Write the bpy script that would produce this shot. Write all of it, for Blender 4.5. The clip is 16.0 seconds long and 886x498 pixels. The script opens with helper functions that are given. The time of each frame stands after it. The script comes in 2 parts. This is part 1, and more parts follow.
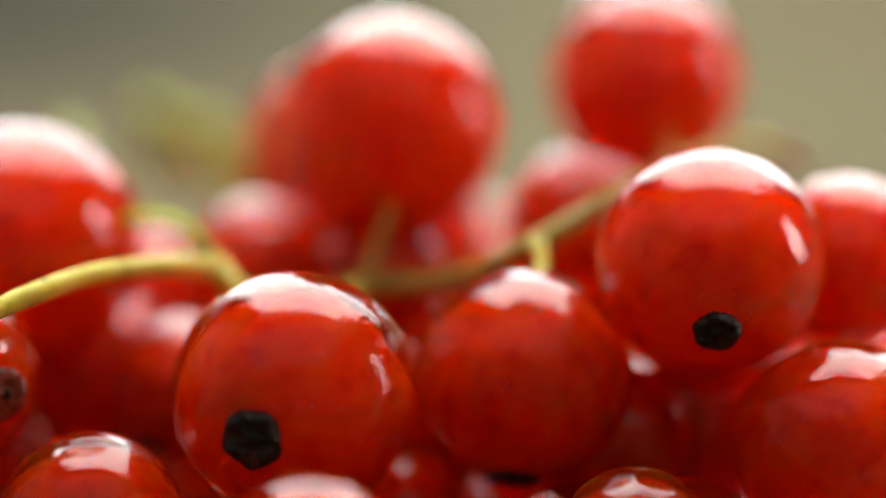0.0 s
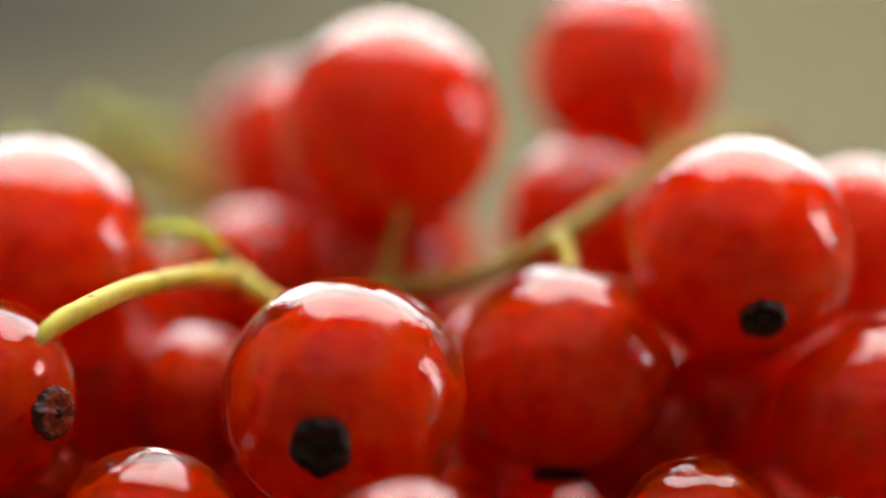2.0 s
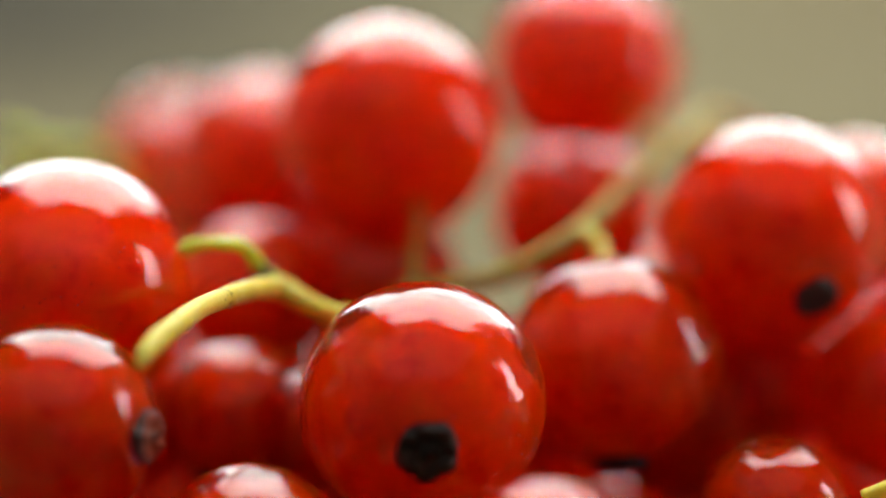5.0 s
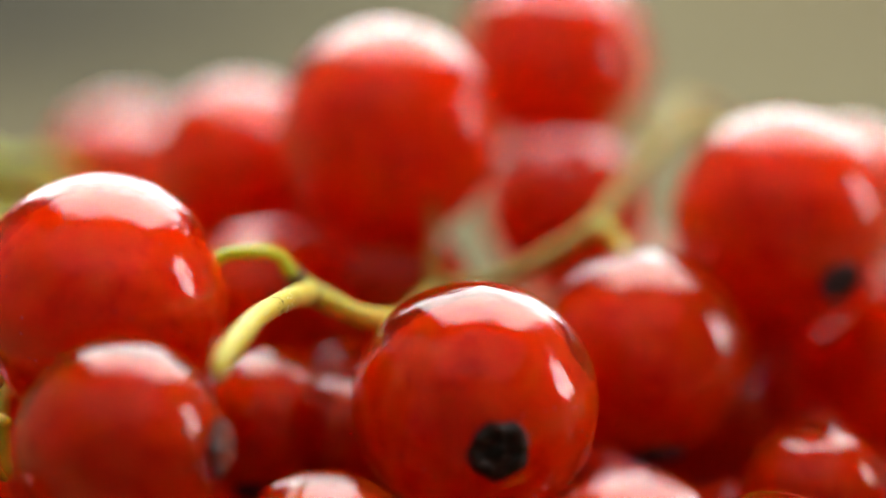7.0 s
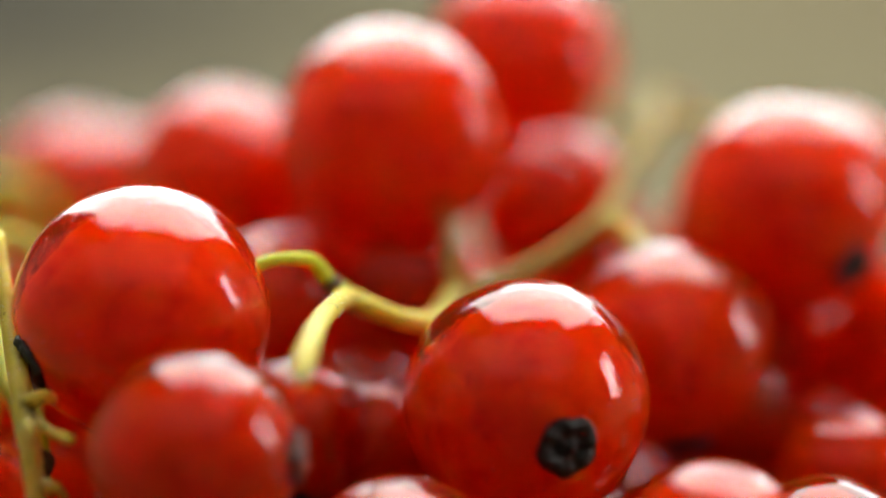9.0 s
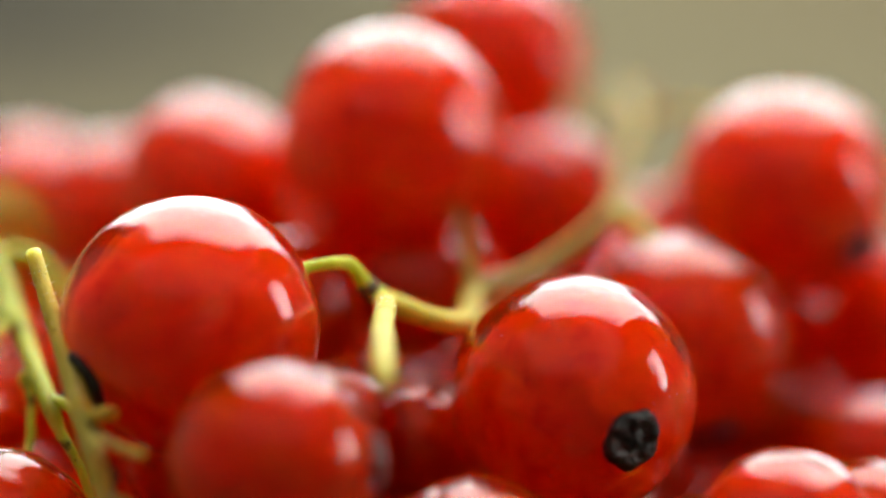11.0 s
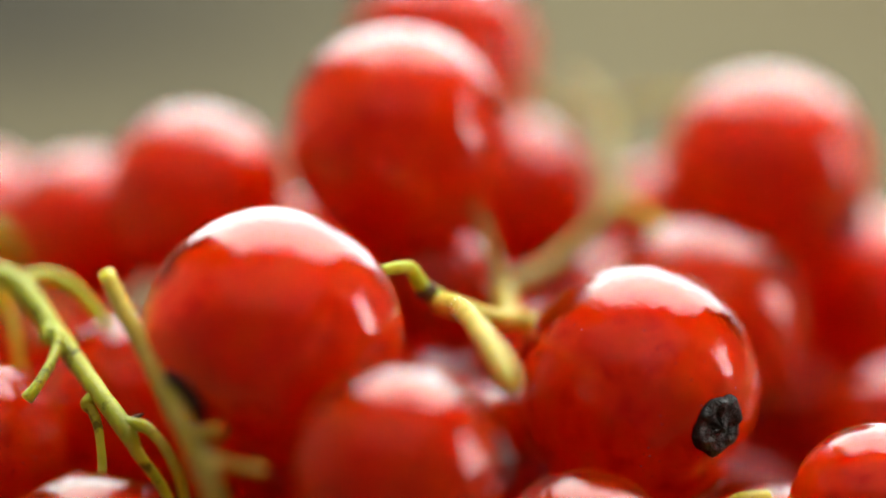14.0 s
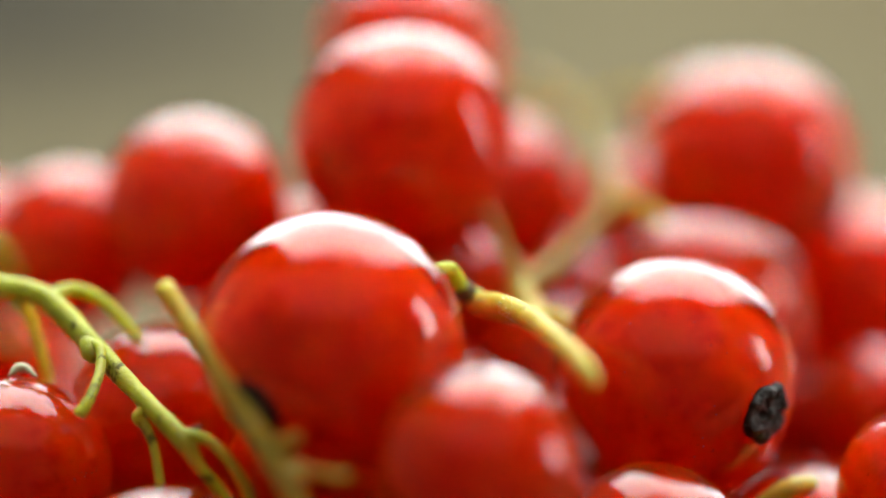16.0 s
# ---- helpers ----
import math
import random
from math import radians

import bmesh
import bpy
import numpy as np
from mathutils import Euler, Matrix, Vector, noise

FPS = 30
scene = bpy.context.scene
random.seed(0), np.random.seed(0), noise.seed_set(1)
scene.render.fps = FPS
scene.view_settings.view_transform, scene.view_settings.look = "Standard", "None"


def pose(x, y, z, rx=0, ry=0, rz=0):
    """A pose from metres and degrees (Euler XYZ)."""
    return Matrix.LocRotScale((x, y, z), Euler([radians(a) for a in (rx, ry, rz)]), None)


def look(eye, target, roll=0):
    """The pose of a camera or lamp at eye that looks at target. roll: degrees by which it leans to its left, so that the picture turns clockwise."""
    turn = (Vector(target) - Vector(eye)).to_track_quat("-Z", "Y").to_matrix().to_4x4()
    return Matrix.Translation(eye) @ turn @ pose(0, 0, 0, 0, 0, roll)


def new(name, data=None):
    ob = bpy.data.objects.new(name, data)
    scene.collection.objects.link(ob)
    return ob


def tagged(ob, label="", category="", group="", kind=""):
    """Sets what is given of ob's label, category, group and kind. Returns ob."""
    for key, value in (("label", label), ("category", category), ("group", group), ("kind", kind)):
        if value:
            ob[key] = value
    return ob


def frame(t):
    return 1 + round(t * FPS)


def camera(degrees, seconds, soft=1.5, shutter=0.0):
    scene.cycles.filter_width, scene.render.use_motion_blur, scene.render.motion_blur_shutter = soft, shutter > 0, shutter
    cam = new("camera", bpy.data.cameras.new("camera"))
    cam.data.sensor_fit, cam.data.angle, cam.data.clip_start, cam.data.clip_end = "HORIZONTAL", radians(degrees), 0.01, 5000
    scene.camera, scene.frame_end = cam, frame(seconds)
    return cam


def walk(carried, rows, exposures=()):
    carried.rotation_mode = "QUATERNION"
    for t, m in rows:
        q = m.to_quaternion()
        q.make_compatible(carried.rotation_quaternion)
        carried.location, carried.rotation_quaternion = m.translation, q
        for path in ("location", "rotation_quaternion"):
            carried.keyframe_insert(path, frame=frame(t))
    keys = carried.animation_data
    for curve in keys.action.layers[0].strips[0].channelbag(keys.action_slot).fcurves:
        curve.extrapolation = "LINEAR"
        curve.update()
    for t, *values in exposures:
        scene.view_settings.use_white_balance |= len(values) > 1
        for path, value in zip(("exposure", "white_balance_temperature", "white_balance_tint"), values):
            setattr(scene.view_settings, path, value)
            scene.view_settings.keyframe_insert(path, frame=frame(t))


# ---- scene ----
# ---- camera ----
cam = camera(10.207, 16.0, soft=1.5)
cam.data.dof.use_dof = True
cam.data.dof.focus_distance = 0.2328
cam.data.dof.aperture_fstop = 7.7
EYE = pose(0, -0.24074, 0.08552, 90 - 15.503, 0, 0.029)
walk(cam, [(0.0, EYE), (16.0, EYE)])

# ---- world, lights, exposure ----
world = bpy.data.worlds.new("world")
scene.world = world
world.use_nodes = True
world.node_tree.nodes["Background"].inputs["Color"].default_value = (0.42, 0.37, 0.28, 1)
world.node_tree.nodes["Background"].inputs["Strength"].default_value = 0.15
scene.view_settings.exposure = 0.10


def area_light(name, place, w, h, watts, colour):
    data = bpy.data.lights.new(name, "AREA")
    data.shape, data.size, data.size_y, data.energy, data.color = "RECTANGLE", w, h, watts, colour
    ob = new(name, data)
    ob.matrix_world = place
    return ob


# a slanting roof window over the table's far side, a paned window at the side, a dim high window behind the viewer
area_light("roof_window", look((0.125, 0.655, 0.61), (0.125, -0.085, -0.06), 0), 1.07, 1.34, 34.0, (0.91, 1.0, 0.97))
for shift in (-0.034, 0.034):
    area_light("side_window", look((0.61, 0.07 + shift, 0.17), (0, shift, 0.02)), 0.056, 0.27, 0.65, (1.0, 0.96, 0.90))
area_light("high_window", look((0, -0.32, 0.60), (0, -0.32, 0)), 1.0, 0.60, 0.6, (1.0, 0.97, 0.92))


# ---- materials ----
def material(name):
    m = bpy.data.materials.new(name)
    m.use_nodes = True
    nt = m.node_tree
    return m, nt, nt.nodes["Principled BSDF"]


def node(nt, kind, **values):
    n = nt.nodes.new(kind)
    for k, v in values.items():
        n.inputs[k.replace("_", " ")].default_value = v
    return n


def ramp(nt, fac, *stops):
    n = nt.nodes.new("ShaderNodeValToRGB")
    e = n.color_ramp.elements
    while len(e) < len(stops):
        e.new(0.5)
    for el, (p, c) in zip(e, stops):
        el.position, el.color = p, (*c, 1)
    nt.links.new(fac, n.inputs["Fac"])
    return n.outputs["Color"]


def bump(nt, b, height, strength, distance):
    n = node(nt, "ShaderNodeBump", Strength=strength, Distance=distance)
    nt.links.new(height, n.inputs["Height"])
    nt.links.new(n.outputs["Normal"], b.inputs["Normal"])
    return n


def coords(nt):
    return nt.nodes.new("ShaderNodeTexCoord").outputs["Object"]


def noise_tex(nt, scale, detail=3.0, rough=0.5):
    n = node(nt, "ShaderNodeTexNoise", Scale=scale, Detail=detail, Roughness=rough)
    nt.links.new(coords(nt), n.inputs["Vector"])
    return n.outputs["Fac"]


def berry_material():
    """Clear red skin and juice, a little cloudy, with fine dew and dust on the gloss."""
    m, nt, b = material("redcurrant_skin")
    c = ramp(nt, noise_tex(nt, 1.6, 4, 0.6), (0.32, (0.985, 0.054, 0.0003)), (0.55, (0.992, 0.082, 0.0006)), (0.72, (0.996, 0.115, 0.0015)))
    b.inputs["Subsurface Weight"].default_value = 1.0
    b.inputs["Subsurface Radius"].default_value = (1.0, 0.10, 0.03)
    b.inputs["Subsurface Scale"].default_value = 0.008
    b.inputs["Roughness"].default_value = 0.04
    b.inputs["IOR"].default_value = 1.36
    b.inputs["Specular IOR Level"].default_value = 0.0
    b.inputs["Coat Weight"].default_value = 0.345
    b.inputs["Coat Roughness"].default_value = 0.012
    b.inputs["Coat IOR"].default_value = 1.41
    soft = node(nt, "ShaderNodeBump", Strength=0.035, Distance=0.05)
    nt.links.new(noise_tex(nt, 5, 3, 0.5), soft.inputs["Height"])
    dew = node(nt, "ShaderNodeTexVoronoi", Scale=34.0)
    nt.links.new(coords(nt), dew.inputs["Vector"])
    spot = ramp(nt, dew.outputs["Distance"], (0.03, (1, 1, 1)), (0.16, (0, 0, 0)))
    rare = ramp(nt, noise_tex(nt, 3.1, 2), (0.48, (0, 0, 0)), (0.60, (1, 1, 1)))
    both = node(nt, "ShaderNodeMixRGB", Fac=1.0)
    both.blend_type = "MULTIPLY"
    nt.links.new(spot, both.inputs["Color1"])
    nt.links.new(rare, both.inputs["Color2"])
    fine = node(nt, "ShaderNodeBump", Strength=0.9, Distance=0.015)
    nt.links.new(both.outputs["Color"], fine.inputs["Height"])
    nt.links.new(soft.outputs["Normal"], fine.inputs["Normal"])
    nt.links.new(fine.outputs["Normal"], b.inputs["Coat Normal"])
    nt.links.new(fine.outputs["Normal"], b.inputs["Normal"])
    # pale dust in loose patches
    grains = node(nt, "ShaderNodeTexVoronoi", Scale=15.0)
    nt.links.new(coords(nt), grains.inputs["Vector"])
    dot = ramp(nt, grains.outputs["Distance"], (0.08, (1, 1, 1)), (0.14, (0, 0, 0)))
    patch = ramp(nt, noise_tex(nt, 2.3, 3), (0.50, (0, 0, 0)), (0.60, (1, 1, 1)))
    dust = node(nt, "ShaderNodeMixRGB", Fac=1.0)
    dust.blend_type = "MULTIPLY"
    nt.links.new(dot, dust.inputs["Color1"])
    nt.links.new(patch, dust.inputs["Color2"])
    paint = node(nt, "ShaderNodeMixRGB", Color2=(0.9, 0.66, 0.58, 1))
    nt.links.new(dust.outputs["Color"], paint.inputs["Fac"])
    nt.links.new(c, paint.inputs["Color1"])
    nt.links.new(paint.outputs["Color"], b.inputs["Base Color"])
    clear = nt.nodes.new("ShaderNodeMapRange")
    clear.inputs["To Min"].default_value, clear.inputs["To Max"].default_value = 0.88, 0.25
    nt.links.new(dust.outputs["Color"], clear.inputs["Value"])
    nt.links.new(clear.outputs["Result"], b.inputs["Transmission Weight"])
    return m


def flesh_material():
    """The pulp and seeds inside."""
    m, nt, b = material("redcurrant_flesh")
    c = ramp(nt, noise_tex(nt, 3.6, 3), (0.30, (0.72, 0.10, 0.008)), (0.46, (0.97, 0.30, 0.03)), (0.72, (0.995, 0.52, 0.06)))
    nt.links.new(c, b.inputs["Base Color"])
    b.inputs["Roughness"].default_value = 0.5
    b.inputs["Subsurface Weight"].default_value = 1.0
    b.inputs["Subsurface Radius"].default_value = (1.0, 0.3, 0.15)
    b.inputs["Subsurface Scale"].default_value = 0.003
    b.inputs["Transmission Weight"].default_value = 0.30
    b.inputs["IOR"].default_value = 1.06
    b.inputs["Specular IOR Level"].default_value = 0.0
    return m


def stem_material(name, a, bcol, c):
    m, nt, b = material(name)
    col = ramp(nt, noise_tex(nt, 420, 4, 0.6), (0.3, a), (0.55, bcol), (0.8, c))
    specks = ramp(nt, noise_tex(nt, 2600, 2), (0.22, (0.30, 0.20, 0.08)), (0.30, (1, 1, 1)))
    mix = node(nt, "ShaderNodeMixRGB", Fac=1.0)
    mix.blend_type = "MULTIPLY"
    nt.links.new(col, mix.inputs["Color1"])
    nt.links.new(specks, mix.inputs["Color2"])
    blots = ramp(nt, noise_tex(nt, 760, 3, 0.65), (0.30, (0.16, 0.13, 0.07)), (0.40, (1, 1, 1)))
    worn = node(nt, "ShaderNodeMixRGB", Fac=0.85)
    worn.blend_type = "MULTIPLY"
    nt.links.new(mix.outputs["Color"], worn.inputs["Color1"])
    nt.links.new(blots, worn.inputs["Color2"])
    nt.links.new(worn.outputs["Color"], b.inputs["Base Color"])
    b.inputs["Subsurface Weight"].default_value = 1.0
    b.inputs["Subsurface Radius"].default_value = (0.6, 0.6, 0.15)
    b.inputs["Subsurface Scale"].default_value = 0.0022
    b.inputs["Roughness"].default_value = 0.5
    b.inputs["IOR"].default_value = 1.3
    bump(nt, b, noise_tex(nt, 2500, 4, 0.6), 0.5, 0.00015)
    return m


def plain_material(name, lo, hi, scale, rough, strength=0.3, distance=0.0005):
    m, nt, b = material(name)
    f = noise_tex(nt, scale, 5, 0.6)
    nt.links.new(ramp(nt, f, (0.3, lo), (0.7, hi)), b.inputs["Base Color"])
    b.inputs["Roughness"].default_value = rough
    bump(nt, b, f, strength, distance)
    return m


def table_material():
    m, nt, b = material("weathered_table_board")
    broad = ramp(nt, noise_tex(nt, 22, 2), (0.35, (0.121, 0.094, 0.047)), (0.65, (0.163, 0.127, 0.063)))
    grain = node(nt, "ShaderNodeTexNoise", Scale=60.0, Detail=5.0)
    stretch = node(nt, "ShaderNodeMapping", Scale=(1.0, 12.0, 1.0))
    nt.links.new(coords(nt), stretch.inputs["Vector"])
    nt.links.new(stretch.outputs["Vector"], grain.inputs["Vector"])
    # darkens round a spot at one side, a brown stain at the other
    one = None
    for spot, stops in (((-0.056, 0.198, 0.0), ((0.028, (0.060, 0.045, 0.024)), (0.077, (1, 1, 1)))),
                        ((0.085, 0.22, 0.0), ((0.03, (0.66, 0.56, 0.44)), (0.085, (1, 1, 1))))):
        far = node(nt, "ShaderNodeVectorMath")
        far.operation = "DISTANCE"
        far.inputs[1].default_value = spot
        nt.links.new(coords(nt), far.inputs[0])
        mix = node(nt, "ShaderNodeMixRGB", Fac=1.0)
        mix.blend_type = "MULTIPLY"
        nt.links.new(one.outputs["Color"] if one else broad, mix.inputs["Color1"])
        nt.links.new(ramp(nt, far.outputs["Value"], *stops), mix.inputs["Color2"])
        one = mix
    two = node(nt, "ShaderNodeMixRGB", Fac=0.5)
    two.blend_type = "MULTIPLY"
    nt.links.new(one.outputs["Color"], two.inputs["Color1"])
    nt.links.new(ramp(nt, grain.outputs["Fac"], (0.35, (0.6, 0.58, 0.55)), (0.6, (1, 1, 1))), two.inputs["Color2"])
    nt.links.new(two.outputs["Color"], b.inputs["Base Color"])
    b.inputs["Roughness"].default_value = 0.8
    b.inputs["Specular IOR Level"].default_value = 0.03
    bump(nt, b, grain.outputs["Fac"], 0.4, 0.001)
    return m


def withered_material():
    """Dark brown rim, fleshy pink cup and a black pit in the middle."""
    m, nt, b = material("withered_pale_calyx")
    flat = node(nt, "ShaderNodeMapping", Scale=(1.0, 1.0, 0.0))
    nt.links.new(coords(nt), flat.inputs["Vector"])
    far = nt.nodes.new("ShaderNodeVectorMath")
    far.operation = "LENGTH"
    nt.links.new(flat.outputs["Vector"], far.inputs[0])
    rings = ramp(nt, far.outputs["Value"], (0.04, (0.008, 0.004, 0.003)), (0.065, (0.60, 0.16, 0.07)), (0.205, (0.66, 0.12, 0.05)), (0.25, (0.10, 0.03, 0.018)))
    f = noise_tex(nt, 7.0, 4, 0.6)
    mix = node(nt, "ShaderNodeMixRGB", Fac=0.5)
    mix.blend_type = "MULTIPLY"
    nt.links.new(rings, mix.inputs["Color1"])
    nt.links.new(ramp(nt, f, (0.3, (0.3, 0.25, 0.2)), (0.6, (1, 1, 1))), mix.inputs["Color2"])
    nt.links.new(mix.outputs["Color"], b.inputs["Base Color"])
    b.inputs["Roughness"].default_value = 0.35
    bump(nt, b, f, 0.6, 0.05)
    return m


SKIN = berry_material()
FLESH = flesh_material()
STEM_YELLOW = stem_material("yellow_green_stem", (0.52, 0.40, 0.05), (0.67, 0.52, 0.095), (0.79, 0.64, 0.21))
STEM_GREEN = stem_material("fresh_green_stem", (0.36, 0.39, 0.03), (0.49, 0.50, 0.065), (0.61, 0.61, 0.16))
# olive-brown, with the shade on the far stalk put into the colour
STEM_SHADED_OLIVE = stem_material("shaded_olive_stem", (0.27, 0.19, 0.03), (0.38, 0.28, 0.05), (0.50, 0.39, 0.12))
DRY = plain_material("withered_stalk", (0.30, 0.13, 0.03), (0.50, 0.26, 0.07), 900, 0.7)
CALYX = plain_material("dried_calyx", (0.004, 0.003, 0.002), (0.014, 0.010, 0.008), 6.0, 0.38, 0.35, 0.05)
CALYX_PALE = withered_material()
HAIR = plain_material("pale_stem_hair", (0.66, 0.62, 0.34), (0.80, 0.77, 0.50), 900, 0.5)
SCAR = plain_material("dark_knot", (0.04, 0.022, 0.008), (0.20, 0.12, 0.04), 1500, 0.7)
TABLE = table_material()
PLATE = plain_material("plate_glaze", (0.035, 0.006, 0.004), (0.06, 0.012, 0.008), 40, 0.6)
FLOOR = plain_material("wooden_floor", (0.18, 0.15, 0.11), (0.28, 0.24, 0.17), 4, 0.7)
WALL = plain_material("wall_paint", (0.06, 0.05, 0.035), (0.08, 0.066, 0.045), 2, 0.9)

WALL_GREY = plain_material("grey_wall_paint", (0.13, 0.12, 0.10), (0.17, 0.16, 0.13), 2, 0.9)

MM = 0.001
moving = []
TAKEN = []


def vec(p):
    return Vector(p) * MM


# ---- mesh helpers ----
def mesh_of(name, bm, mat, smooth=True):
    me = bpy.data.meshes.new(name)
    bm.to_mesh(me)
    bm.free()
    me.materials.append(mat)
    if smooth:
        me.polygons.foreach_set("use_smooth", [True] * len(me.polygons))
    return me


def part(name, data, mat, parent, label=""):
    if isinstance(data, bmesh.types.BMesh):
        data = mesh_of(name, data, mat)
    ob = new(name, data)
    ob.parent = parent
    ob.matrix_parent_inverse = Matrix()
    return tagged(ob, label)


def rings_mesh(bm, rings):
    """Skins a list of closed rings of points and closes both ends."""
    vs = [[bm.verts.new(p) for p in r] for r in rings]
    n = len(vs[0])
    for a, b in zip(vs, vs[1:]):
        for i in range(n):
            bm.faces.new((a[i], a[(i + 1) % n], b[(i + 1) % n], b[i]))
    bm.faces.new(vs[0][::-1])
    bm.faces.new(vs[-1])
    bmesh.ops.recalc_face_normals(bm, faces=bm.faces)


def spline(points, steps):
    """Catmull-Rom through points of any dimension."""
    p = [np.array(q, float) for q in points]
    p = [2 * p[0] - p[1]] + p + [2 * p[-1] - p[-2]]
    out = []
    for i in range(1, len(p) - 2):
        for k in range(steps):
            t = k / steps
            a, b, c, d = p[i - 1:i + 3]
            out.append(0.5 * (2 * b + (c - a) * t + (2 * a - 5 * b + 4 * c - d) * t * t + (3 * b - a - 3 * c + d) * t ** 3))
    out.append(p[-2])
    return out


def tube(points, radii, steps=8, sides=12, seed=0):
    """A tapering stem through points in millimetres, a little uneven."""
    bm = bmesh.new()
    path = spline([(*q, r) for q, r in zip(points, radii)], steps)
    side, rings = None, []
    for i, q in enumerate(path):
        a, b = path[max(i - 1, 0)][:3], path[min(i + 1, len(path) - 1)][:3]
        d = Vector(b - a).normalized()
        if side is None:
            side = d.orthogonal().normalized()
        side = (side - d * side.dot(d)).normalized()
        up = d.cross(side)
        ring = []
        for k in range(sides):
            ang = 2 * math.pi * k / sides
            w = side * math.cos(ang) + up * math.sin(ang)
            c = Vector(q[:3])
            r = q[3] * (1 + 0.09 * noise.noise(c * 0.9 + w * 0.7 + Vector((seed, 0, 0))) + 0.04 * noise.noise(c * 3 + w * 2))
            ring.append((c + w * r) * MM)
        rings.append(ring)
    rings_mesh(bm, rings)
    return bm


def berry_mesh(seed, squash=0.97, rows=36, cols=48):
    """A unit currant, stalk end at +z and calyx end at -z, slightly uneven."""
    bm = bmesh.new()
    vs = []
    for i in range(1, rows):
        th = math.pi * i / rows
        line = []
        for k in range(cols):
            ph = 2 * math.pi * k / cols
            d = Vector((math.sin(th) * math.cos(ph), math.sin(th) * math.sin(ph), math.cos(th)))
            r = 1 + 0.016 * noise.noise(d * 1.3 + Vector((seed, 0, 0)))
            r -= 0.05 * math.exp(-(th / 0.22) ** 2) + 0.03 * math.exp(-((math.pi - th) / 0.3) ** 2)
            line.append(bm.verts.new((d.x * r, d.y * r, d.z * r * squash)))
        vs.append(line)
    for a, b in zip(vs, vs[1:]):
        for k in range(cols):
            bm.faces.new((a[k], b[k], b[(k + 1) % cols], a[(k + 1) % cols]))
    for line, z, flip in ((vs[0], 0.95 * squash, False), (vs[-1], -0.97 * squash, True)):
        pole = bm.verts.new((0, 0, z))
        for k in range(cols):
            f = (line[k], line[(k + 1) % cols], pole)
            bm.faces.new(f[::-1] if flip else f)
    return mesh_of("berry", bm, SKIN)


def flesh_mesh(seed):
    """The seed-filled pulp in the middle of a unit currant."""
    bm = bmesh.new()
    for r in (0.72, 0.56):
        bmesh.ops.create_icosphere(bm, subdivisions=4, radius=r)
    for v in bm.verts:
        v.co *= 1 + 0.05 * noise.noise(v.co * 5 + Vector((seed, 0, 0))) + 0.10 * noise.noise(v.co * 2.2 + Vector((0, seed, 0)))
    return mesh_of("flesh", bm, FLESH)


def calyx_mesh(seed, mat, size=0.252, tall=0.055):
    """The dried flower end: a crumpled, roughly five-cornered cup with curled lobes."""
    bm = bmesh.new()
    rings = []
    for r, z in ((0.70, 0.8), (0.92, 0.3), (1.0, -0.2), (1.0, -0.7), (0.92, -1.1), (0.80, -1.3), (0.66, -1.25), (0.52, -1.0), (0.40, -0.9), (0.28, -1.05), (0.17, -1.3), (0.07, -1.4)):
        ring = []
        for k in range(40):
            a = 2 * math.pi * k / 40
            d = Vector((math.cos(a), math.sin(a), 0))
            wrinkle = noise.noise(d * 4.5 + Vector((seed, z, r * 2))) + 0.5 * noise.noise(d * 11 + Vector((z, seed, r * 5)))
            rr = size * r * (1 + 0.025 * math.cos(5 * a + seed) + 0.10 * noise.noise(d * 1.7 + Vector((seed, 0, 0))) + 0.05 * wrinkle)
            ring.append((d.x * rr, d.y * rr, -0.935 + z * tall * (1 + 0.5 * noise.noise(d * 2.5 + Vector((0, 0, seed)))) + 0.02 * wrinkle))
        rings.append(ring)
    rings_mesh(bm, rings)
    return mesh_of("calyx", bm, mat)


BERRIES = [berry_mesh(3.1 * k + 1, 0.95 + 0.015 * k) for k in range(4)]
FLESHES = [flesh_mesh(1.9 * k) for k in range(3)]
CALYXES = [calyx_mesh(2.7 * k + 1, CALYX) for k in range(3)]
CALYX_WITHERED = calyx_mesh(5.5, CALYX_PALE, 0.27, 0.08)


def turn_to(way):
    """The turn that points a berry's calyx end along way."""
    return (-Vector(way)).to_track_quat("Z", "Y").to_matrix().to_4x4()


def berry(parent, centre, radius, way, k=0, withered=False, label="", squash=0, cup=1.0):
    """A berry under its sprig. Centre and radius in millimetres, from the sprig's origin."""
    b = part("berry", berry_mesh(3.1 * k + 7, squash, 48, 64) if squash else BERRIES[k % 4], SKIN, parent, label)
    TAKEN.append((Vector(centre) + parent.location / MM, radius))
    b.matrix_local = Matrix.Translation(vec(centre)) @ turn_to(way) @ Matrix.Scale(radius * MM, 4)
    c = part("calyx", CALYX_WITHERED if withered else CALYXES[k % 3], CALYX, b,
             "shrivelled pinkish brown calyx" if withered else "dried black calyx")
    c.scale = (cup, cup, 1)
    pulp = part("flesh", FLESHES[(k + k // 4) % 3], FLESH, b, "cloudy orange-red pulp inside the skin")
    pulp.location = turn_to(way).inverted() @ Vector((0, 0, -0.14))  # the pulp hangs low in the juice
    return b


def sprig(label):
    ob = tagged(new("redcurrant_sprig"), label, "redcurrant sprig", "sprigs of redcurrants")
    moving.append(ob)
    return ob


def stem(parent, points, radii, mat, name="stem", seed=0, label=""):
    return part(name, tube(points, radii, seed=seed), mat, parent, label)


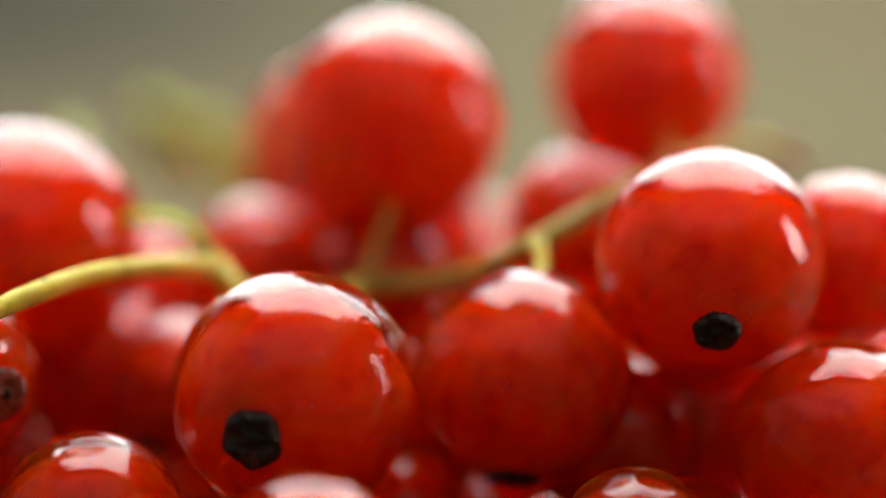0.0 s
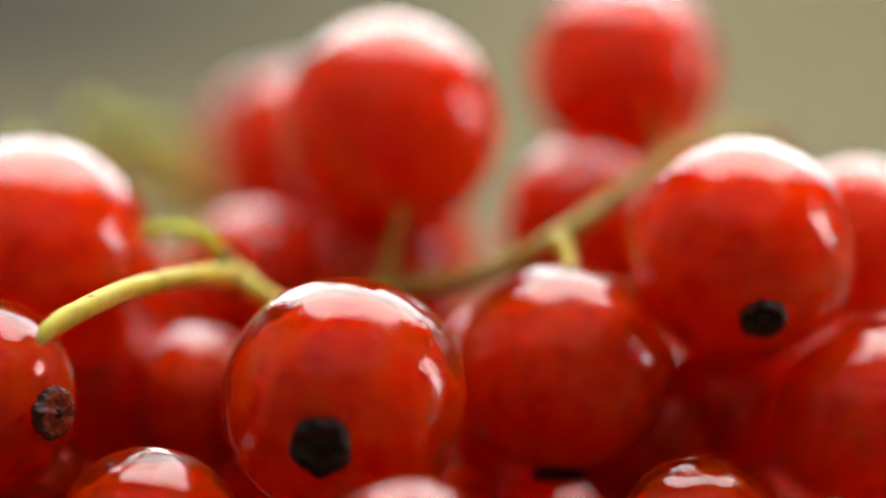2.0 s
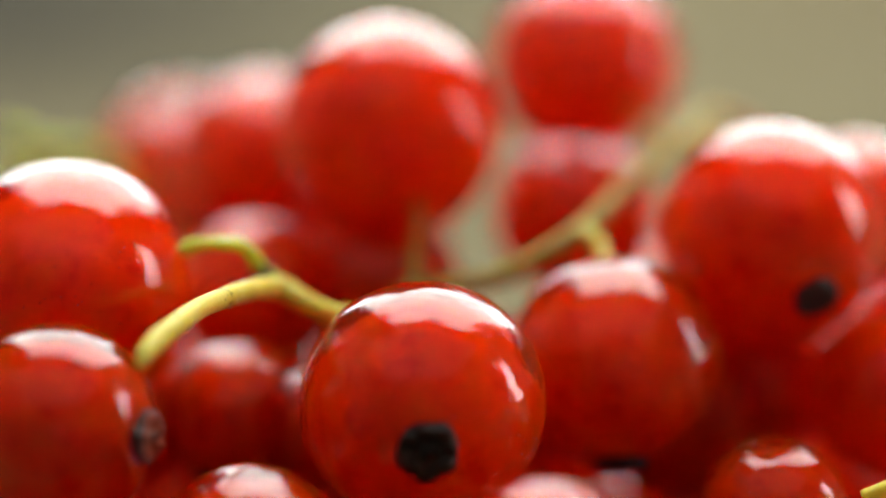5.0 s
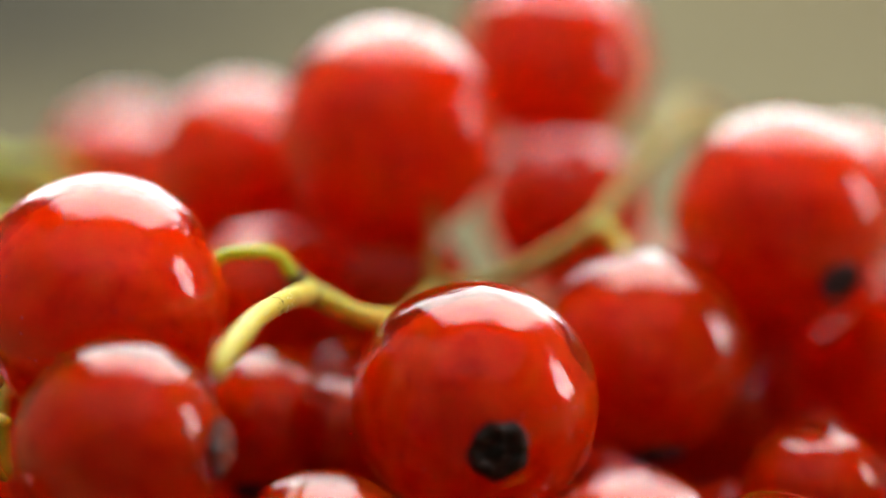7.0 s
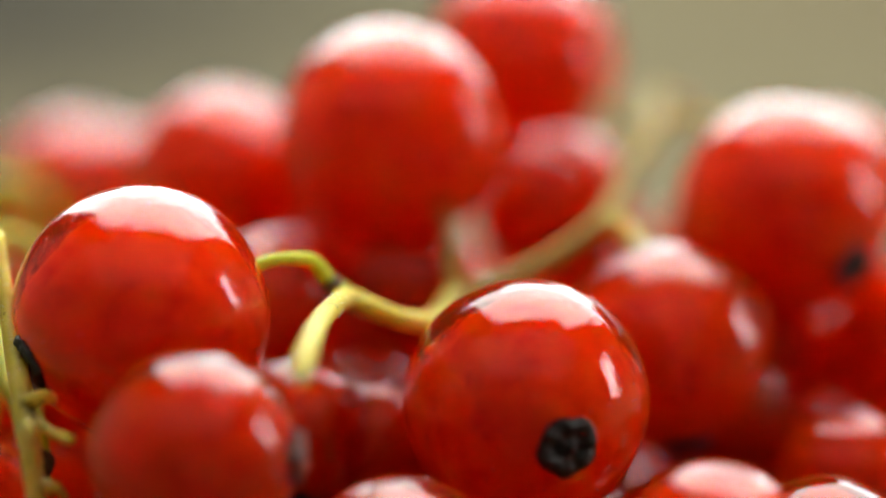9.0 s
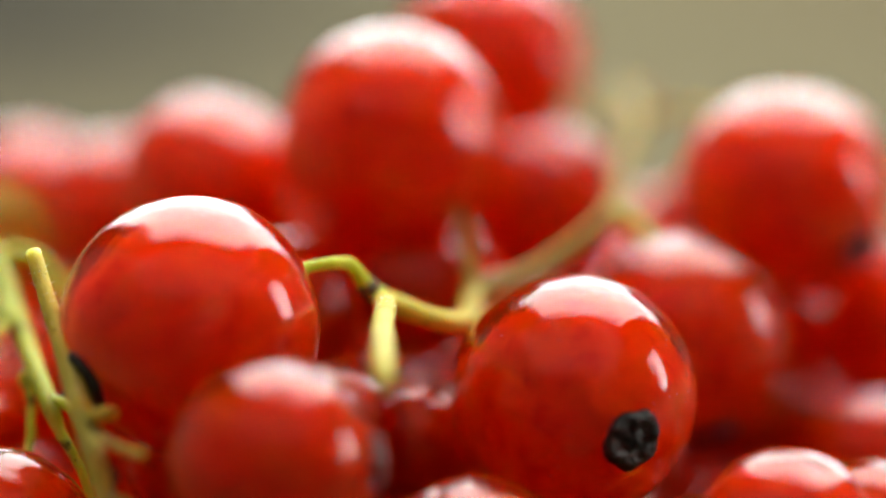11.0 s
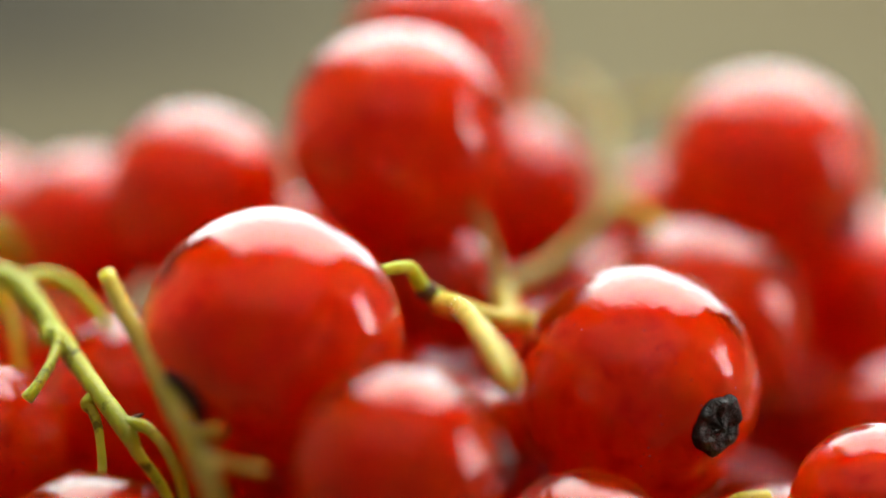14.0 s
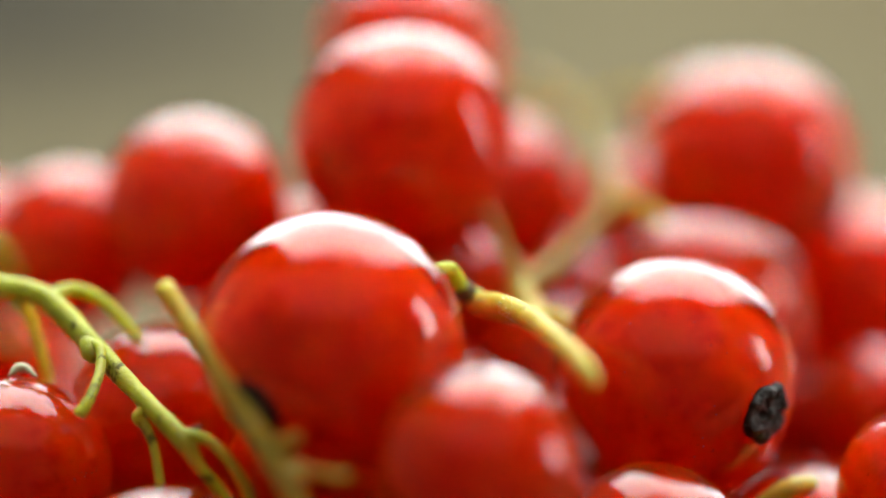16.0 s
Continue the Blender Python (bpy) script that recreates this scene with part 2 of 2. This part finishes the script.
def bristles(parent, points, radii, count, seed, reach=1.0):
    """Short pale hairs standing on a stem."""
    rng = random.Random(seed)
    path = spline([(*q, r) for q, r in zip(points, radii)], 10)
    bm = bmesh.new()
    for _ in range(count):
        i = rng.randrange(len(path) - 1)
        q = Vector(path[i][:3])
        d = (Vector(path[i + 1][:3]) - q).normalized()
        out = Vector((rng.gauss(0, 1), rng.gauss(0, 1), rng.gauss(0, 1)))
        out = (out - d * out.dot(d)).normalized()
        side = d.cross(out)
        foot = q + out * path[i][3] * 0.93
        tip = foot + out * rng.uniform(0.12, 0.30) * reach + d * rng.uniform(-0.08, 0.08)
        base = [bm.verts.new((foot + w * 0.035) * MM) for w in (d, side, -d, -side)]
        top = bm.verts.new(tip * MM)
        for k in range(4):
            bm.faces.new((base[k], base[(k + 1) % 4], top))
    return part("hairs", bm, HAIR, parent, "short pale stem hairs")


# ---- room, table, plate ----
def box(name, lo, hi, mat, bevel=0.0):
    bm = bmesh.new()
    bmesh.ops.create_cube(bm, size=1)
    for v in bm.verts:
        v.co = [l + (h - l) * (c + 0.5) for l, h, c in zip(lo, hi, v.co)]
    if bevel:
        bmesh.ops.bevel(bm, geom=bm.edges[:], offset=bevel, segments=3, affect="EDGES")
    return new(name, mesh_of(name, bm, mat, False))


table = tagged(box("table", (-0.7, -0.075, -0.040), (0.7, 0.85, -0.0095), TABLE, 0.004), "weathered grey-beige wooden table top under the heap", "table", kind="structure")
tagged(box("floor", (-0.75, -0.9, -0.80), (1.0, 1.4, -0.76), FLOOR), "plain wooden floor under the table", "floor", kind="structure")
tagged(box("wall_north", (-0.75, 1.4, -0.76), (1.0, 1.45, 1.5), WALL), "plain wall beyond the table", "wall", kind="structure")
tagged(box("wall_south", (-0.75, -0.95, -0.76), (1.0, -0.9, 1.5), WALL), "plain wall behind the viewer", "wall", kind="structure")
tagged(box("wall_west", (-0.80, -0.9, -0.76), (-0.75, 1.4, 1.5), WALL_GREY), "plain grey side wall", "wall", kind="structure")
tagged(box("wall_east", (1.0, -0.9, -0.76), (1.05, 1.4, 1.5), WALL), "plain side wall", "wall", kind="structure")
tagged(box("ceiling", (-0.75, -0.9, 1.5), (1.0, 1.4, 1.55), WALL), "plain ceiling", "ceiling", kind="structure")
for x, y in ((-0.62, 0.0), (0.62, 0.0), (-0.62, 0.75), (0.62, 0.75)):
    leg = box("leg", (x - 0.03, y - 0.03, -0.76), (x + 0.03, y + 0.03, -0.040), TABLE, 0.003)
    leg.parent = table


def plate():
    bm = bmesh.new()
    rings = []
    for r, z in ((0.036, -0.006), (0.040, -0.0055), (0.044, -0.001), (0.045, 0.0008), (0.0445, 0.0012), (0.042, 0.0), (0.02, 0.0)):
        rings.append([(r * math.cos(2 * math.pi * k / 64), r * math.sin(2 * math.pi * k / 64), z - 0.0035) for k in range(64)])
    rings_mesh(bm, rings)
    ob = tagged(new("plate", mesh_of("plate", bm, PLATE)), "small round turning plate under the berries", "plate")
    moving.append(ob)


plate()

# ---- the large sprig with the yellow stalk ----
a = sprig("sprig of ripe redcurrants on a curved yellow-green stalk")
MAIN = [(-21.7, -17.05, 19.85), (-21.45, -16.75, 20.05), (-21.0, -16.2, 20.3), (-20.0, -15.2, 20.55), (-17.2, -12.4, 20.85), (-13.82, -9.34, 20.5), (-11.27, -6.77, 19.7), (-10.5, -7.8, 19.25), (-9.0, -8.7, 18.6), (-6.6, -7.7, 18.1), (-3.93, -5.69, 18.4),
        (0.2, -6.3, 18.9), (4.38, -7.13, 21.0), (8.0, -4.8, 22.6), (11.26, -2.87, 23.7), (15.0, 1.5, 24.0), (16.8, 2.2, 23.4)]
MAIN_R = [0.20, 0.36, 0.47, 0.53, 0.51, 0.50, 0.56, 0.52, 0.5, 0.52, 0.60, 0.52, 0.54, 0.46, 0.42, 0.34, 0.30]
bristles(stem(a, MAIN[:11], MAIN_R[:11], STEM_YELLOW, label="curved yellow-green main stalk"), [(-15.3, -10.7, 20.7), (-14.5, -9.95, 20.6), (-13.6, -9.1, 20.45)], [0.53, 0.52, 0.5], 110, 42, 0.38)
stem(a, MAIN[10:], MAIN_R[10:], STEM_SHADED_OLIVE, seed=2, label="olive-brown far half of the stalk, darkened by painted shade")
stem(a, [(16.7, 2.15, 23.45), (17.3, 2.4, 23.1), (17.9, 2.6, 22.7), (18.3, 2.7, 22.2)], [0.30, 0.44, 0.42, 0.15], DRY, "tip", 27, "withered orange-brown stalk end")
stem(a, [(-11.4, -6.7, 20.0), (-11.88, -6.24, 20.35), (-12.6, -6.0, 21.5), (-13.39, -6.01, 21.9), (-14.95, -5.4, 21.9), (-16.0, -5.0, 21.4)], [0.46, 0.40, 0.32, 0.30, 0.30, 0.42], STEM_GREEN, "pedicel", 3)
stem(a, [(-11.72, -6.45, 20.15), (-11.9, -6.25, 20.45), (-12.0, -6.2, 20.65)], [0.48, 0.53, 0.44], SCAR, "knot", 4, "dark scar ring")
stem(a, [(-3.9, -5.6, 18.8), (-3.4, -4.6, 20.3), (-2.87, -3.73, 21.6), (-2.8, -2.6, 22.6)], [0.40, 0.30, 0.28, 0.36], STEM_SHADED_OLIVE, "pedicel", 5)
stem(a, [(4.38, -7.13, 21.1), (4.6, -8.4, 20.9), (4.65, -9.34, 20.3), (4.3, -10.6, 19.8)], [0.5, 0.4, 0.4, 0.5], STEM_YELLOW, "pedicel", 6)
stem(a, [(-6.6, -7.8, 18.1), (-6.3, -9.2, 17.7), (-6.2, -10.5, 17.2)], [0.5, 0.4, 0.4], STEM_YELLOW, "pedicel", 7)
stem(a, [(11.26, -2.87, 23.7), (12.2, -4.5, 24.6), (12.5, -7.5, 25.0)], [0.34, 0.26, 0.26], STEM_SHADED_OLIVE, "pedicel", 8)
stem(a, [(11.26, -2.87, 23.7), (11.4, -0.5, 23.6), (11.0, 2.6, 24.2)], [0.34, 0.26, 0.26], STEM_SHADED_OLIVE, "pedicel", 9)
berry(a, (-7.2, -15.25, 15.82), 5.86, (-1.45, -4.37, -0.45), 0, squash=1.0)
berry(a, (12.75, -11.42, 21.25), 5.55, (0.05, -4.2, -1.7), 1, squash=0.98, cup=0.8)
berry(a, (3.85, -12.6, 15.95), 5.25, (-0.6, -2.3, -4.6), 2)
berry(a, (-2.70, 1.07, 24.93), 5.58, (0.1, 3, -1), 3)
berry(a, (10.26, 6.42, 25.95), 4.9, (0, 3, -2), 0)
berry(a, (-21.1, -3.62, 19.95), 6.12, (-5.40, 1.50, -1.90), 1, squash=1.0)
berry(a, (7.2, 0.2, 19.9), 4.2, (1, 2, -3), 2)
berry(a, (-9.2, 2.3, 16.9), 3.95, (0, 2, -3), 3)

# ---- the green sprig ----
b = sprig("sprig of redcurrants on a thin fresh green stalk")
stem(b, [(-20.08, 16.25, 20.62), (-19.93, 14.49, 20.31), (-19.74, 12.15, 19.89), (-21.1, 9.17, 18.59), (-22.89, 5.72, 17.01), (-24.56, 2.52, 15.57), (-24.85, 1.46, 14.45), (-24.87, 0.06, 12.99), (-24.9, -1.0, 11.0)],
     [0.52, 0.54, 0.58, 0.54, 0.46, 0.46, 0.30, 0.26, 0.24], STEM_GREEN, label="thin fresh green stalk")
stem(b, [(-19.72, 11.92, 19.85), (-18.54, 11.57, 20.12), (-17.92, 10.61, 19.81), (-17.85, 9.35, 19.01), (-17.66, 8.26, 17.68), (-16.83, 8.19, 16.47)], [0.42, 0.34, 0.31, 0.29, 0.27, 0.3], STEM_GREEN, "pedicel", 13)
stem(b, [(-21.45, 9.0, 18.55), (-21.9, 8.7, 18.5), (-22.24, 8.42, 18.2), (-22.3, 8.3, 17.9)], [0.40, 0.42, 0.36, 0.12], STEM_GREEN, "bract", 20, "rounded green bud scale")
stem(b, [(-21.8, 8.5, 18.6), (-22.21, 7.89, 18.49), (-23.46, 7.31, 17.85), (-25.09, 7.0, 17.03), (-25.76, 7.19, 16.45)], [0.34, 0.26, 0.25, 0.27, 0.35], STEM_GREEN, "pedicel", 14)
stem(b, [(-23.5, 4.9, 16.4), (-23.9, 5.1, 16.07), (-23.92, 4.72, 15.74), (-24.39, 4.03, 14.94), (-25.07, 3.41, 13.57), (-25.83, 2.98, 12.75)], [0.36, 0.30, 0.26, 0.22, 0.22, 0.25], STEM_GREEN, "pedicel", 24)
stem(b, [(-24.42, 2.53, 15.64), (-24.37, 1.38, 15.67), (-24.64, 0.21, 15.07), (-25.16, -1.02, 13.97), (-25.3, -1.5, 12.6)], [0.42, 0.29, 0.25, 0.26, 0.25], STEM_GREEN, "pedicel", 15)
stem(b, [(-24.42, 2.53, 15.64), (-24.24, 1.94, 16.0), (-24.14, 1.67, 16.22)], [0.28, 0.14, 0.05], SCAR, "bract", 25, "dry brown bract tip")
stem(b, [(-20.02, 13.53, 19.66), (-19.38, 13.14, 18.69), (-19.7, 12.3, 16.76), (-19.69, 11.98, 15.09)], [0.36, 0.27, 0.25, 0.28], STEM_YELLOW, "pedicel", 26)
CUT = [(-24.78, 3.17, 22.96), (-25.75, 1.0, 20.9), (-28.04, -3.95, 16.6), (-28.9, -6.0, 13.8), (-29.6, -7.4, 10.5)]
CUT_R = [0.38, 0.42, 0.56, 0.48, 0.42]
bristles(stem(b, CUT, CUT_R, STEM_YELLOW, "stem", 11, "straight yellow-green stalk with a cut tip"), CUT, CUT_R, 90, 41)
stem(b, [(-28.04, -3.95, 16.6), (-27.95, -5.8, 16.1), (-27.87, -7.6, 16.05)], [0.42, 0.26, 0.24], STEM_YELLOW, "pedicel", 12)
stem(b, [(-28.0, -3.9, 16.9), (-27.5, -4.6, 17.3), (-27.0, -4.7, 17.2), (-26.75, -4.4, 16.8)], [0.45, 0.36, 0.28, 0.10], STEM_YELLOW, "bract", 16, "small curled yellow-green bract")
stem(b, [(-28.2, -4.3, 16.2), (-28.6, -5.3, 16.1), (-28.9, -5.8, 15.6)], [0.42, 0.34, 0.12], STEM_YELLOW, "bract", 17, "small curled yellow-green bract")
stem(b, [(-28.9, -6.0, 13.8), (-28.3, -6.8, 13.6), (-27.7, -6.9, 13.0)], [0.36, 0.3, 0.12], STEM_YELLOW, "bract", 18, "small curled yellow-green bract")
stem(b, [(-27.95, -5.0, 15.0), (-27.5, -5.2, 14.4), (-27.6, -5.0, 13.6), (-27.3, -5.2, 13.0)], [0.12, 0.26, 0.22, 0.08], SCAR, "bract", 19, "withered brown bract")
stem(b, [(-23.76, 11.98, 17.2), (-23.2, 11.85, 17.4), (-22.92, 11.52, 17.4), (-23.2, 10.8, 17.15)], [0.08, 0.24, 0.22, 0.06], HAIR, "scrap", 28, "pale dry scrap of blossom stuck to a berry")
berry(b, (-23.72, 11.56, 12.57), 4.59, (-3, 1, -3), 0)
berry(b, (-28.79, 1.34, 9.87), 4.7, (-3, 0, -3), 1)
berry(b, (-16.4, 7.6, 13.67), 4.5, (2, 2, -3), 2)

# ---- the far sprig ----
c = sprig("sprig of redcurrants with a green stalk behind the heap")
stem(c, [(-16.6, 21.4, 20.8), (-14.66, 21.27, 19.4), (-12.5, 21.2, 17.2), (-9.0, 22.0, 14.5), (-3.0, 23.0, 12.0)], [0.8, 1.0, 0.9, 0.7, 0.6], STEM_GREEN, label="fresh green stalk")
stem(c, [(-14.4, 21.2, 19.2), (-13.2, 20.0, 20.2), (-11.8, 19.2, 19.6), (-10.6, 18.8, 17.5)], [0.7, 0.55, 0.5, 0.4], STEM_GREEN, "pedicel", 21)
stem(c, [(-15.2, 21.3, 19.8), (-16.0, 20.2, 18.4), (-15.6, 19.6, 16.4)], [0.7, 0.55, 0.5], STEM_GREEN, "pedicel", 22)
berry(c, (-5.65, 11.2, 21.05), 4.75, (0, 2, -3), 3)
berry(c, (-5.56, 24.81, 17.4), 4.31, (0, 2, -3), 0)
berry(c, (-5.5, 18.3, 18.3), 4.2, (0, 2, -3), 1)

# ---- bits of stalk between the berries ----
def stalk_piece(points, radii, seed):
    ob = part("stalk_piece", tube(points, radii, seed=seed), STEM_YELLOW, None)
    moving.append(tagged(ob, "short bent piece of yellow-green stalk between berries", "stalk", "bits of stalk"))


stalk_piece([(-9.21, -20.15, 10.4), (-8.29, -21.51, 11.4), (-6.87, -22.19, 11.35)], [0.45, 0.5, 0.42], 31)
stalk_piece([(10.75, -26.03, 12.25), (12.31, -26.3, 12.8), (14.56, -25.85, 12.75)], [0.4, 0.42, 0.4], 32)

# ---- single berries in the heap ----
LOOSE = "single ripe redcurrant lying in the heap"


def loose(centre, radius, way, k, withered=False, label=LOOSE):
    ob = tagged(new("redcurrant"), label, "redcurrant", "single redcurrants in the heap")
    ob.location = vec(centre)
    berry(ob, (0, 0, 0), radius, way, k, withered)
    moving.append(ob)
    return ob


loose((-24.45, -12.46, 15.85), 4.92, (3.5, -3.4, 0.15), 2, True, "ripe redcurrant with a shrivelled pale calyx in the heap")
loose((-12.77, -4.92, 12.83), 3.82, (-2, -2, -3), 3)
loose((-6.76, -2.41, 11.69), 4.4, (1, 2, -4), 2)
loose((-18.06, -1.43, 12.96), 4.4, (-1, 2, -4), 0)
loose((0.07, -6, 12.5), 4.3, (0, 2, -4), 3)
loose((8.42, -10.91, 12.02), 4.2, (1, 2, -4), 0)
loose((-9.71, -7.27, 12.57), 3.1, (0, 2, -4), 1)
loose((-1.8, 6.0, 17.2), 4.1, (1, 2, -4), 3)
loose((-3.4, -1.6, 17.6), 3.4, (1, 2, -4), 1)
loose((-16.79, -17.97, 10.24), 4.48, (0, 1, -4), 1)
loose((-6.08, -27.58, 11.5), 4.18, (0, 2, -4), 2)
loose((8.83, -20.28, 10.1), 3.62, (1, 1, -4), 3)
loose((18.5, -15.3, 13.6), 5.0, (2, -1, -4), 0)
loose((19.6, -7.0, 20.2), 4.2, (2, 2, -3), 1)
loose((12.76, -8.79, 12.75), 4.5, (1, 1, -4), 1)


def fill_heap(count):
    """Loose berries dropped one after another into the gaps under the ones that show."""
    rng = random.Random(5)
    shown = list(TAKEN)
    rest = []
    for _ in range(9000):
        if len(rest) >= count:
            break
        r = rng.uniform(3.9, 4.9)
        ang, rho = rng.uniform(0, 2 * math.pi), 35 * math.sqrt(rng.random())
        x, y = rho * math.cos(ang), rho * math.sin(ang)
        z = r - 3.5
        for q, s in rest:
            d2 = (x - q.x) ** 2 + (y - q.y) ** 2
            if d2 < (r + s) ** 2:
                z = max(z, q.z + math.sqrt((r + s) ** 2 - d2) - 0.2)
        limit = 9.5 if y > -8 else 8.2
        if y > 6 and 3 < x < 22:
            limit = 3.0
        if rho < 15 and y < 6:
            limit = 12.0
        p = Vector((x, y, z))
        if z < limit and all((p - q).length > 0.95 * (r + s) for q, s in shown):
            rest.append((p, r))
            loose(p, r, (rng.uniform(-1, 1), rng.uniform(-1, 1), rng.uniform(-1, 0.3)), len(rest))


fill_heap(150)
loose((6.6, -4.4, 14.6), 3.1, (0, 1, -4), 2)
loose((14.6, -4.2, 17.6), 3.0, (1, 2, -4), 3)
loose((-21.5, -7.6, 9.6), 2.9, (0, 1, -4), 2)
loose((11.8, -14.8, 8.4), 3.0, (0, 1, -4), 1)


# ---- the turning plate carries everything round ----
def motions():
    rows = []
    for k in range(17):
        rows.append((float(k), Matrix.Rotation(0.076667 * k - 0.000288 * k * k, 4, "Z")))
    for ob in moving:
        start = ob.matrix_basis.copy()
        walk(ob, [(t, m @ start) for t, m in rows])


motions()
